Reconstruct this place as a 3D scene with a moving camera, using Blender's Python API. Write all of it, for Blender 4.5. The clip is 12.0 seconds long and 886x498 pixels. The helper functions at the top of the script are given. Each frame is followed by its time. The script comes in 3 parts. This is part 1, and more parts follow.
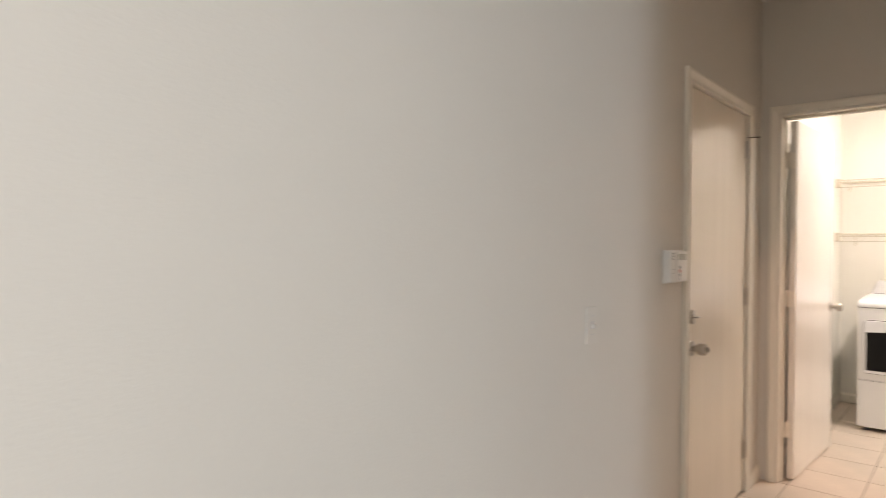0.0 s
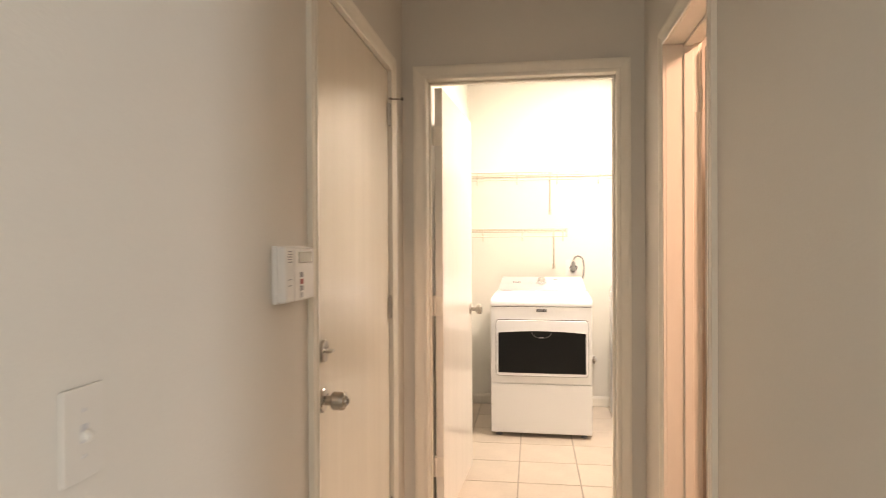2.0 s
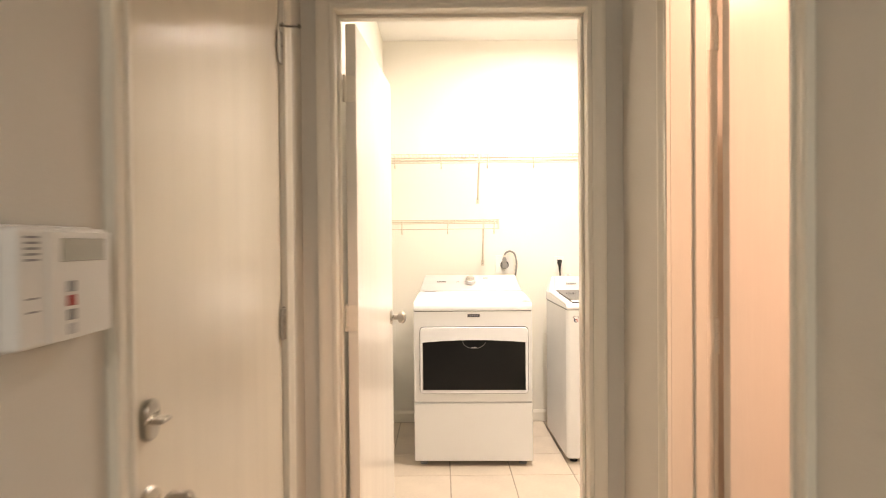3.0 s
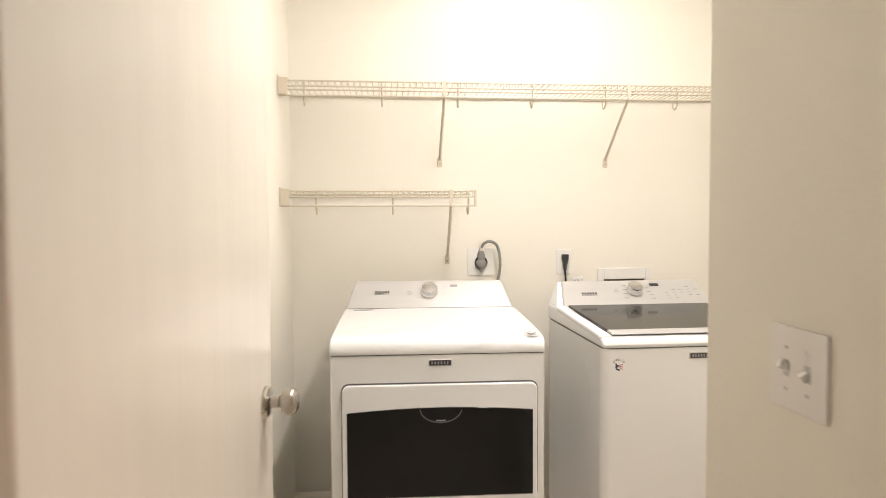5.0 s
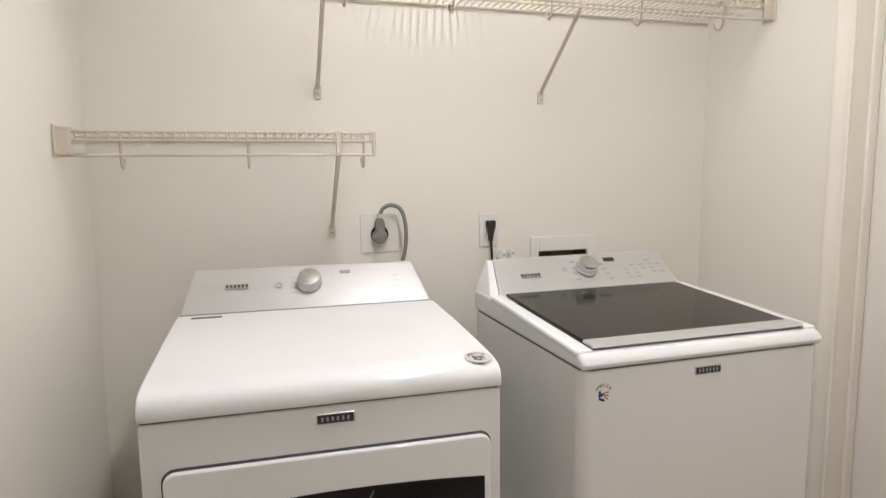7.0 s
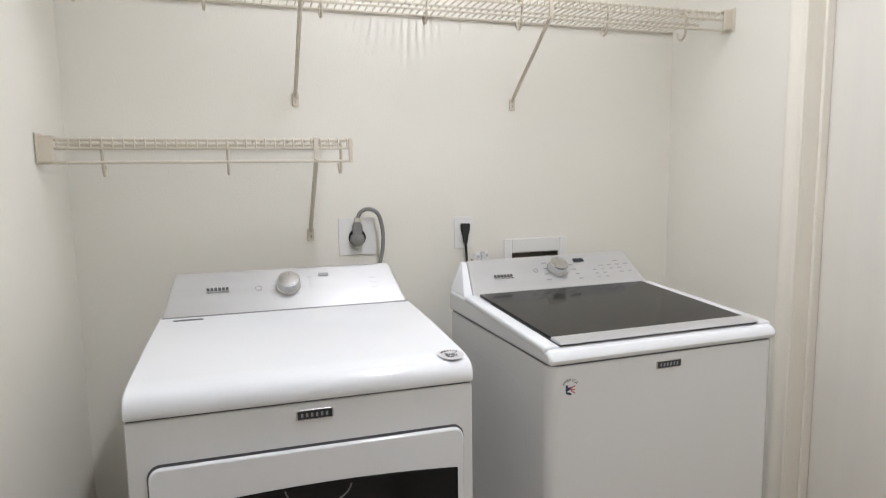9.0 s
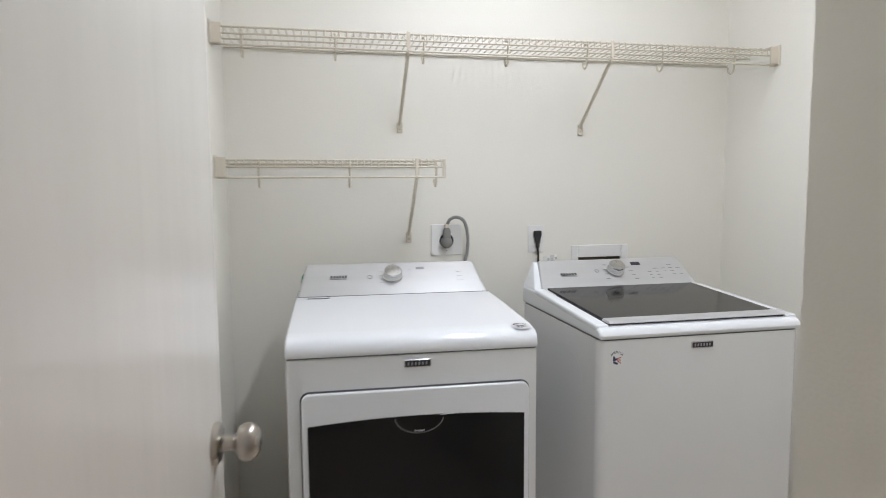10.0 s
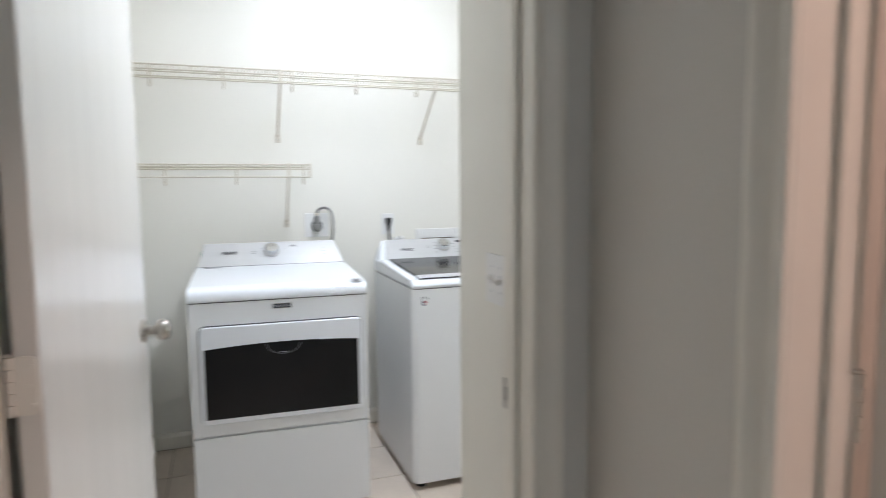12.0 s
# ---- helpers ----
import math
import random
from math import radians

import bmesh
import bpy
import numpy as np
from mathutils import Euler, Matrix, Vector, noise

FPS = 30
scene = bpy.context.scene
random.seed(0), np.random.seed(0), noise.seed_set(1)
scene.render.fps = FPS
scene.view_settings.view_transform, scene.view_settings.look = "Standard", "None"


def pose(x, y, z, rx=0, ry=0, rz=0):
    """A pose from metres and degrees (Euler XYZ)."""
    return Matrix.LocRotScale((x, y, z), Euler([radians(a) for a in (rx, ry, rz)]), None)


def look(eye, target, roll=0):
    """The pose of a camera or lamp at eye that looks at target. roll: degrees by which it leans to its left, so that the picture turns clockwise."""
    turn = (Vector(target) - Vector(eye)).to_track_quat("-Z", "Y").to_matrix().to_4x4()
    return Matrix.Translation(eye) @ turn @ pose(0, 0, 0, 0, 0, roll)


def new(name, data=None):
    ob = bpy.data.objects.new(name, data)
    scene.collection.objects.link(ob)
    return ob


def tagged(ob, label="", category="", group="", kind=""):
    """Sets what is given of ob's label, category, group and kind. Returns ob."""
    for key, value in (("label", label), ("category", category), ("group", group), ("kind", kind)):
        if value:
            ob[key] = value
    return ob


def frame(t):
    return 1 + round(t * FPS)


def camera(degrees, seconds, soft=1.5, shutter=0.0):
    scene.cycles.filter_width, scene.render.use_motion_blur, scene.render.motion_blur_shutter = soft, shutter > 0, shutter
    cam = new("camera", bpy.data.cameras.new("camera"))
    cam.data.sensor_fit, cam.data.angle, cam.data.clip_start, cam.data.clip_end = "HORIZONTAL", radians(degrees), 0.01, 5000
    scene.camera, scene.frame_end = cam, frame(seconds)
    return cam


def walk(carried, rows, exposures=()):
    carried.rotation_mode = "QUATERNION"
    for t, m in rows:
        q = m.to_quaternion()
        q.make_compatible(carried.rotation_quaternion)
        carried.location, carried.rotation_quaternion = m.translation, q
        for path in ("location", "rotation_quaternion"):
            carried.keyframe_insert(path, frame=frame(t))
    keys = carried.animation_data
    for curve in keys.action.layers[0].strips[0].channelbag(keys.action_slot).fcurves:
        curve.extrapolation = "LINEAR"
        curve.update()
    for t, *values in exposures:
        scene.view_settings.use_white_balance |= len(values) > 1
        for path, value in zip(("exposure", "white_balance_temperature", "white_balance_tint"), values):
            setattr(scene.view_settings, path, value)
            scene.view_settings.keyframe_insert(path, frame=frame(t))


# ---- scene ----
cam = camera(70.6, 12.0, soft=0.6, shutter=0.5)
PATH = [
    (0, (0.193, -0.251, 1.345), (-1.107, 1.268, 1.326), 0.4),
    (0.5, (0.068, -0.009, 1.342), (-0.96, 1.706, 1.329), 0.0),
    (1, (-0.026, 0.225, 1.322), (-0.787, 2.075, 1.314), -0.0),
    (1.5, (-0.087, 0.56, 1.34), (-0.605, 2.492, 1.323), -0.1),
    (2, (-0.181, 0.875, 1.323), (-0.465, 2.855, 1.31), -0.3),
    (2.5, (-0.289, 1.222, 1.316), (-0.399, 3.219, 1.299), -0.3),
    (2.7, (-0.307, 1.363, 1.299), (-0.365, 3.362, 1.281), -0.4),
    (4.5, (-0.306, 2.871, 1.326), (-0.154, 4.863, 1.238), -0.3),
    (5, (-0.294, 3.228, 1.319), (-0.11, 5.217, 1.231), -0.3),
    (5.5, (-0.289, 3.552, 1.326), (-0.004, 5.53, 1.231), -0.3),
    (6, (-0.242, 3.807, 1.327), (0.169, 5.761, 1.213), -0.5),
    (6.5, (-0.246, 3.958, 1.338), (0.258, 5.887, 1.183), -0.6),
    (7, (-0.258, 4.031, 1.337), (0.32, 5.93, 1.089), -0.6),
    (7.2, (-0.254, 4.049, 1.334), (0.343, 5.935, 1.04), -0.7),
    (8.8, (-0.262, 4.014, 1.35), (0.383, 5.883, 1.048), -0.6),
    (9, (-0.264, 3.964, 1.348), (0.375, 5.843, 1.104), -0.8),
    (9.5, (-0.315, 3.798, 1.347), (0.264, 5.703, 1.157), -0.6),
    (10, (-0.385, 3.554, 1.333), (0.013, 5.505, 1.149), -0.4),
    (10.5, (-0.382, 3.277, 1.327), (-0.073, 5.245, 1.15), -0.3),
    (11, (-0.395, 2.987, 1.332), (-0.093, 4.955, 1.153), -0.4),
    (11.5, (-0.395, 2.798, 1.326), (-0.028, 4.755, 1.136), -0.5),
    (12, (-0.328, 2.691, 1.325), (0.331, 4.569, 1.131), -0.5),
]
EXPOSURES = [
    (0, 0.56, 8350, 19), (1.0, 0.7, 8900, 20), (2.5, 0.83, 9600, 19), (4.5, 0.42, 8600, 14), (5.5, -0.06, 7800, 13), (6.0, -0.24, 7450, 12),
    (7.0, -0.38, 7300, 13), (9.0, -0.39, 6700, 11), (10.0, -0.45, 6450, 10), (10.5, -0.38, 6350, 10), (11.0, -0.2, 6300, 9), (11.5, 0.02, 6200, 8), (12.0, 0.0, 6100, 8),
]
walk(cam, [(t, look(eye, target, roll)) for t, eye, target, roll in PATH], EXPOSURES)

# ---- world and lights ----
world = bpy.data.worlds.new("sky")
scene.world = world
world.use_nodes = True
wn = world.node_tree
sky = wn.nodes.new("ShaderNodeTexSky")
sky.sky_type, sky.sun_disc, sky.sun_elevation, sky.sun_rotation = "NISHITA", False, radians(40), radians(200)
wn.links.new(sky.outputs[0], wn.nodes["Background"].inputs[0])
wn.nodes["Background"].inputs[1].default_value = 0.1


def area_lamp(name, m, power, color, sx, sy=None):
    data = bpy.data.lights.new(name, "AREA")
    data.energy, data.color, data.size = power, color, sx
    if sy:
        data.shape, data.size_y = "RECTANGLE", sy
    else:
        data.shape = "DISK"
    ob = new(name, data)
    ob.matrix_world = m
    return ob


area_lamp("laundry_lamp", pose(0.36, 4.95, 2.68), 34, (0.89, 0.93, 1.03), 0.10, 1.15)
area_lamp("window_light", look((4.17, -2.3, 1.1), (-0.75, 1.2, 0.5)), 90, (0.56, 0.76, 1.0), 0.9, 1.4)
# Unseen fill, added behind the camera to brighten the hall's end wall and casings.
area_lamp("living_fill", pose(0.15, -1.55, 2.71), 26, (0.86, 0.91, 1.0), 0.35)
area_lamp("side_room_lamp", look((1.2, 1.95, 2.60), (0.6, 2.9, 1.2)), 22, (1.0, 0.68, 0.58), 0.3)


# ---- materials ----
def material(name, color, rough=0.5, metal=0.0, vary=0.06, scale=4.0, fine=120.0, bump=0.0, bump_scale=250.0, spec=0.5, per_object=0.0, coat=0.0, stretch=(1, 1, 1)):
    m = bpy.data.materials.new(name)
    m.use_nodes = True
    n, l = m.node_tree.nodes, m.node_tree.links
    b = n["Principled BSDF"]
    b.inputs["Roughness"].default_value, b.inputs["Metallic"].default_value = rough, metal
    b.inputs["Specular IOR Level"].default_value = spec
    b.inputs["Coat Weight"].default_value = coat
    co = n.new("ShaderNodeTexCoord")
    mp = n.new("ShaderNodeMapping")
    mp.inputs["Scale"].default_value = stretch
    l.new(co.outputs["Object"], mp.inputs["Vector"])
    big, small = n.new("ShaderNodeTexNoise"), n.new("ShaderNodeTexNoise")
    big.inputs["Scale"].default_value, small.inputs["Scale"].default_value = scale, fine
    big.inputs["Detail"].default_value = 4
    for t in (big, small):
        l.new(mp.outputs[0], t.inputs["Vector"])
    add = n.new("ShaderNodeMath")
    add.operation = "MULTIPLY_ADD"
    l.new(big.outputs["Fac"], add.inputs[0])
    add.inputs[1].default_value = 0.7
    half = n.new("ShaderNodeMath")
    half.operation = "MULTIPLY"
    half.inputs[1].default_value = 0.3
    l.new(small.outputs["Fac"], half.inputs[0])
    l.new(half.outputs[0], add.inputs[2])
    last = add.outputs[0]
    if per_object:
        info, mad = n.new("ShaderNodeObjectInfo"), n.new("ShaderNodeMath")
        mad.operation = "MULTIPLY_ADD"
        mad.inputs[1].default_value = per_object
        l.new(info.outputs["Random"], mad.inputs[0])
        l.new(last, mad.inputs[2])
        last = mad.outputs[0]
    ramp = n.new("ShaderNodeMapRange")
    ramp.inputs["From Min"].default_value, ramp.inputs["From Max"].default_value = 0.3, 0.7
    ramp.inputs["To Min"].default_value, ramp.inputs["To Max"].default_value = 1 - vary, 1 + vary
    l.new(last, ramp.inputs["Value"])
    mul = n.new("ShaderNodeVectorMath")
    mul.operation = "SCALE"
    mul.inputs[0].default_value = color
    l.new(ramp.outputs[0], mul.inputs["Scale"])
    l.new(mul.outputs[0], b.inputs["Base Color"])
    rr = n.new("ShaderNodeMapRange")
    rr.inputs["To Min"].default_value, rr.inputs["To Max"].default_value = rough * 0.88, min(1, rough * 1.12)
    l.new(big.outputs["Fac"], rr.inputs["Value"])
    l.new(rr.outputs[0], b.inputs["Roughness"])
    if bump:
        tex, bp = n.new("ShaderNodeTexNoise"), n.new("ShaderNodeBump")
        tex.inputs["Scale"].default_value = bump_scale
        tex.inputs["Detail"].default_value = 3
        l.new(mp.outputs[0], tex.inputs["Vector"])
        bp.inputs["Strength"].default_value, bp.inputs["Distance"].default_value = bump, 0.002
        l.new(tex.outputs["Fac"], bp.inputs["Height"])
        l.new(bp.outputs[0], b.inputs["Normal"])
    return m


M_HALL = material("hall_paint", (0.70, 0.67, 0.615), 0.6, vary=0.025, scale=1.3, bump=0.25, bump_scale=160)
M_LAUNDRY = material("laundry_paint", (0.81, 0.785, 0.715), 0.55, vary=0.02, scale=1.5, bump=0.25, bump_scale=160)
M_CEIL = material("ceiling_paint", (0.82, 0.81, 0.78), 0.8, vary=0.02, bump=0.4, bump_scale=90)
M_TRIM = material("trim_gloss_paint", (0.84, 0.80, 0.715), 0.3, vary=0.03, scale=6, bump=0.06, bump_scale=70, stretch=(4, 4, 0.6))
M_DOOR = material("door_gloss_paint", (0.80, 0.775, 0.72), 0.2, vary=0.03, scale=5, bump=0.16, bump_scale=30, stretch=(3, 3, 0.15))
M_ENTRY = material("entry_door_paint", (0.84, 0.775, 0.665), 0.22, vary=0.03, scale=5, bump=0.2, bump_scale=30, stretch=(3, 3, 0.15))
M_TILE = material("floor_tile_glaze", (0.62, 0.53, 0.44), 0.42, vary=0.09, scale=5, fine=60, bump=0.12, bump_scale=40, per_object=0.12)
M_GROUT = material("grout", (0.36, 0.30, 0.24), 0.9, vary=0.15, scale=8, bump=0.3)
M_ENAMEL = material("white_enamel", (0.84, 0.86, 0.89), 0.12, vary=0.012, scale=3, coat=0.3)
M_CABINET = material("white_painted_steel", (0.79, 0.797, 0.803), 0.25, vary=0.015, scale=3, bump=0.03, bump_scale=500)
M_SILVER = material("silver_plastic", (0.60, 0.60, 0.605), 0.38, 0.5, vary=0.03, scale=5, fine=300, stretch=(0.3, 6, 6))
M_CHROME = material("brushed_chrome", (0.68, 0.68, 0.68), 0.24, 1.0, vary=0.04)
M_NICKEL = material("satin_nickel", (0.46, 0.43, 0.39), 0.28, 1.0, vary=0.06, scale=20)
M_DARKGLASS = material("dark_glass", (0.012, 0.012, 0.012), 0.07, vary=0.1, spec=0.22)
M_LIDGLASS = material("smoked_lid_glass", (0.016, 0.015, 0.014), 0.09, vary=0.06, spec=0.15)
M_BLACK = material("black_rubber", (0.02, 0.02, 0.02), 0.55, vary=0.2)
# Dark grey for print, and for gaps whose shade is put into the colour.
M_GAP = material("dark_gap_grey", (0.10, 0.10, 0.105), 0.6, vary=0.1)
M_GREY = material("grey_print", (0.30, 0.30, 0.31), 0.5, vary=0.05)
M_LIGHTGREY = material("pale_grey_print", (0.55, 0.55, 0.56), 0.5, vary=0.05)
M_CORD = material("grey_cord_vinyl", (0.22, 0.215, 0.205), 0.5, vary=0.06, scale=30)
M_PLATE = material("white_plate_plastic", (0.80, 0.79, 0.77), 0.35, vary=0.015)
M_ALMOND = material("almond_plate_plastic", (0.70, 0.67, 0.62), 0.4, vary=0.015)
M_WIRE = material("cream_vinyl_wire", (0.57, 0.52, 0.42), 0.4, vary=0.05, scale=12)
M_WIREEND = material("cream_plastic", (0.64, 0.58, 0.48), 0.45, vary=0.03)
M_RED = material("red_print", (0.45, 0.06, 0.05), 0.5, vary=0.05)
M_NAVY = material("navy_print", (0.03, 0.04, 0.10), 0.5, vary=0.05)
M_LCD = material("lcd_grey", (0.42, 0.42, 0.38), 0.25, vary=0.03)
M_INSIDE = material("dark_box_inside", (0.20, 0.17, 0.13), 0.7, vary=0.2)
M_COPPER = material("brown_hose_rubber", (0.33, 0.17, 0.10), 0.5, vary=0.1, scale=20)
M_BADGE = material("black_badge", (0.025, 0.027, 0.035), 0.3, vary=0.1)


# ---- mesh helpers ----
def smooth(bm, angle=35):
    for f in bm.faces:
        f.smooth = True
    for e in bm.edges:
        if len(e.link_faces) == 2 and e.calc_face_angle(0) > radians(angle):
            e.smooth = False


def finish(name, bm, mat, parent=None, label="", m=None):
    bmesh.ops.recalc_face_normals(bm, faces=bm.faces)
    smooth(bm)
    me = bpy.data.meshes.new(name)
    bm.to_mesh(me)
    bm.free()
    me.materials.append(mat)
    ob = new(name, me)
    if m is not None:
        ob.matrix_basis = m
    if parent is not None:
        ob.parent = parent
    if label:
        tagged(ob, label)
    if len(me.polygons) > 6 and name not in ("wire", "tile"):
        ob.modifiers.new("normals", "WEIGHTED_NORMAL").keep_sharp = True
    return ob


def part(name, bm, mat, parent, label="", m=None):
    return finish(name, bm, mat, parent, label, m)


def empty(name, m, label, category, group="", kind=""):
    ob = new(name)
    ob.empty_display_size = 0.05
    ob.matrix_basis = m
    return tagged(ob, label, category, group, kind)


def box(x0, x1, y0, y1, z0, z1, bevel=0.0, seg=2, bm=None):
    own = bmesh.new()
    v = [own.verts.new((x, y, z)) for x in (x0, x1) for y in (y0, y1) for z in (z0, z1)]
    for q in ((0, 1, 3, 2), (4, 6, 7, 5), (0, 4, 5, 1), (2, 3, 7, 6), (0, 2, 6, 4), (1, 5, 7, 3)):
        own.faces.new([v[i] for i in q])
    if bevel:
        bmesh.ops.bevel(own, geom=own.edges[:], offset=bevel, segments=seg, affect="EDGES", profile=0.5)
    return merge(bm, own)


def merge(bm, own):
    if bm is None:
        return own
    me = bpy.data.meshes.new("scratch")
    own.to_mesh(me)
    own.free()
    bm.from_mesh(me)
    bpy.data.meshes.remove(me)
    return bm


def prism(points, axis, a, b, bevel=0.0, seg=2, bm=None, end=None):
    """A closed outline swept along an axis: axis x takes (y, z) points, y takes (x, z), z takes (x, y). end: points of the other end."""
    own = bmesh.new()

    def put(p, c):
        return {"x": (c, p[0], p[1]), "y": (p[0], c, p[1]), "z": (p[0], p[1], c)}[axis]

    lo = [own.verts.new(put(p, a)) for p in points]
    hi = [own.verts.new(put(p, b)) for p in (end or points)]
    own.faces.new(lo)
    own.faces.new(hi[::-1])
    k = len(points)
    for i in range(k):
        own.faces.new((lo[i], lo[(i + 1) % k], hi[(i + 1) % k], hi[i]))
    bmesh.ops.recalc_face_normals(own, faces=own.faces)
    if bevel:
        sharp = [e for e in own.edges if e.calc_face_angle(0) > radians(40)]
        bmesh.ops.bevel(own, geom=sharp, offset=bevel, segments=seg, affect="EDGES", profile=0.5)
    return merge(bm, own)


def rounded(w, h, r, n=5, cx=0.0, cy=0.0):
    """A rounded rectangle's outline."""
    pts = []
    for sx, sy, a0 in ((1, 1, 0), (-1, 1, 90), (-1, -1, 180), (1, -1, 270)):
        for i in range(n + 1):
            a = radians(a0 + 90 * i / n)
            pts.append((cx + sx * (w / 2 - r) + r * math.cos(a), cy + sy * (h / 2 - r) + r * math.sin(a)))
    return pts


def lathe(profile, n=28, bm=None, m=None):
    """(radius, height) points turned round z."""
    own = bmesh.new()
    rings = []
    for r, z in profile:
        if r < 1e-6:
            rings.append([own.verts.new((0, 0, z))])
        else:
            rings.append([own.verts.new((r * math.cos(2 * math.pi * i / n), r * math.sin(2 * math.pi * i / n), z)) for i in range(n)])
    for a, b in zip(rings, rings[1:]):
        for i in range(n):
            q = [a[i % len(a)], a[(i + 1) % len(a)], b[(i + 1) % len(b)], b[i % len(b)]]
            q = list(dict.fromkeys(q))
            if len(q) > 2:
                own.faces.new(q)
    if m is not None:
        own.transform(m)
    return merge(bm, own)


def tube(points, r, n=8, bm=None):
    """A round bar along points."""
    own = bmesh.new()
    pts = [Vector(p) for p in points]
    rings = []
    for i, p in enumerate(pts):
        d = (pts[min(i + 1, len(pts) - 1)] - pts[max(i - 1, 0)]).normalized()
        q = d.to_track_quat("Z", "Y")
        rings.append([own.verts.new(p + q @ Vector((r * math.cos(2 * math.pi * k / n), r * math.sin(2 * math.pi * k / n), 0))) for k in range(n)])
    for a, b in zip(rings, rings[1:]):
        for k in range(n):
            own.faces.new((a[k], a[(k + 1) % n], b[(k + 1) % n], b[k]))
    own.faces.new(rings[0][::-1])
    own.faces.new(rings[-1])
    return merge(bm, own)


def curve_points(controls, n=8):
    """Points on a smooth line through the controls."""
    c = [Vector(p) for p in controls]
    c = [2 * c[0] - c[1]] + c + [2 * c[-1] - c[-2]]
    out = []
    for i in range(1, len(c) - 2):
        for k in range(n):
            t = k / n
            out.append(0.5 * (2 * c[i] + (c[i + 1] - c[i - 1]) * t + (2 * c[i - 1] - 5 * c[i] + 4 * c[i + 1] - c[i + 2]) * t * t + (3 * c[i] - c[i - 1] - 3 * c[i + 1] + c[i + 2]) * t ** 3))
    return out + [c[-2]]


def writing(name, text, size, mat, parent, m, label=""):
    cu = bpy.data.curves.new("scratch", "FONT")
    cu.body, cu.size, cu.align_x, cu.align_y, cu.extrude = text, size, "CENTER", "CENTER", 0.0002
    ob = new("scratch", cu)
    me = bpy.data.meshes.new_from_object(ob)
    bpy.data.objects.remove(ob)
    bpy.data.curves.remove(cu)
    me.materials.clear()
    me.materials.append(mat)
    out = new(name, me)
    out.parent, out.matrix_basis = parent, m
    return tagged(out, label) if label else out


# ---- plan ----
XL, XR = -0.765, 0.300          # hall walls
YE, YI = 3.672, 3.785            # wall with the laundry doorway
DX0, DX1, DH = -0.653, 0.180, 2.068
LX0, LX1, LYB = -0.713, 1.440, 6.100   # laundry
EX, EY = 0.292, 4.315           # short entry wall and its corner
CEIL = 2.74
DH2 = 2.047                     # height of the other doorways
ED0, ED1 = 2.507, 3.412         # entry door on the hall's left wall
SD0, SD1, SDX = 2.665, 3.247, 0.415    # side room doorway in the hall's right wall
CD0, CD1 = 4.640, 5.470         # closed door in the laundry's right wall
RY = 1.15                       # where the hall opens into the living room
WX = 4.20


def wall(name, boxes, mat, label, category="wall"):
    bm = None
    for b in boxes:
        bm = box(*b, bm=bm)
    return tagged(finish(name, bm, mat), label, category, kind="structure")


T = 0.14
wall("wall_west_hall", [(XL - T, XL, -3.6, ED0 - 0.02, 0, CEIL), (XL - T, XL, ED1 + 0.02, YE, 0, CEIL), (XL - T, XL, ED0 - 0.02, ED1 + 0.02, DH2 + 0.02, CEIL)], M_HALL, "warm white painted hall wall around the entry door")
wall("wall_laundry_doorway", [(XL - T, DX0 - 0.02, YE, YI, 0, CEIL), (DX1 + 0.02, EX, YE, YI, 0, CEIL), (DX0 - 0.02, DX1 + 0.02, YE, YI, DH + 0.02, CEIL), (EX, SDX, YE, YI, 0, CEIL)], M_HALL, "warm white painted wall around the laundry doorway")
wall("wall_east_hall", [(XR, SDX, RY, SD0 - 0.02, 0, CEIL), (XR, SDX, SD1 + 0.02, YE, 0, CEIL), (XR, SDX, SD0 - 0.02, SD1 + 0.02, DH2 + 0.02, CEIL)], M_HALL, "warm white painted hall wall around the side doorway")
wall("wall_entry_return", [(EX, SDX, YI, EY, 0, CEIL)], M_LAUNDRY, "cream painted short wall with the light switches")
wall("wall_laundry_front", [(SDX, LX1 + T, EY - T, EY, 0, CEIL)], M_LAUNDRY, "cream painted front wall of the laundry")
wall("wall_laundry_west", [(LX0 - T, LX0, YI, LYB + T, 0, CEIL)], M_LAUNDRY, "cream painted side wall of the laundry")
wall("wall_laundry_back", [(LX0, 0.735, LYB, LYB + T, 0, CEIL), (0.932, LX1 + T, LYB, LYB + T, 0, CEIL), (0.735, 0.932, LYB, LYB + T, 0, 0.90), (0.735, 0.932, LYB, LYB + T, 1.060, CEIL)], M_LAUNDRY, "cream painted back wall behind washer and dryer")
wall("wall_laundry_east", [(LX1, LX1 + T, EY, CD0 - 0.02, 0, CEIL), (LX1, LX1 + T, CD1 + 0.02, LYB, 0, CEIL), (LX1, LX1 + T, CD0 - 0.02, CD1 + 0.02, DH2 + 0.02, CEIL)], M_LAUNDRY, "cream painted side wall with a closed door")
# Unseen slab, added so that no outside light leaks round the closed door.
wall("closet_light_block", [(LX1 + T, LX1 + T + 0.1, CD0 - 0.2, CD1 + 0.2, 0, CEIL)], M_LAUNDRY, "unseen slab behind the closed door, added to block light")
# Unseen walls, added to enclose the room behind the camera and hold its light.
wall("wall_living_south", [(XL - T, WX + T, -3.6 - T, -3.6, 0, CEIL)], M_HALL, "unseen warm white wall added to enclose the living room")
wall("wall_living_north", [(SDX, WX + T, RY, RY + T, 0, CEIL)], M_HALL, "unseen warm white wall added to enclose the living room")
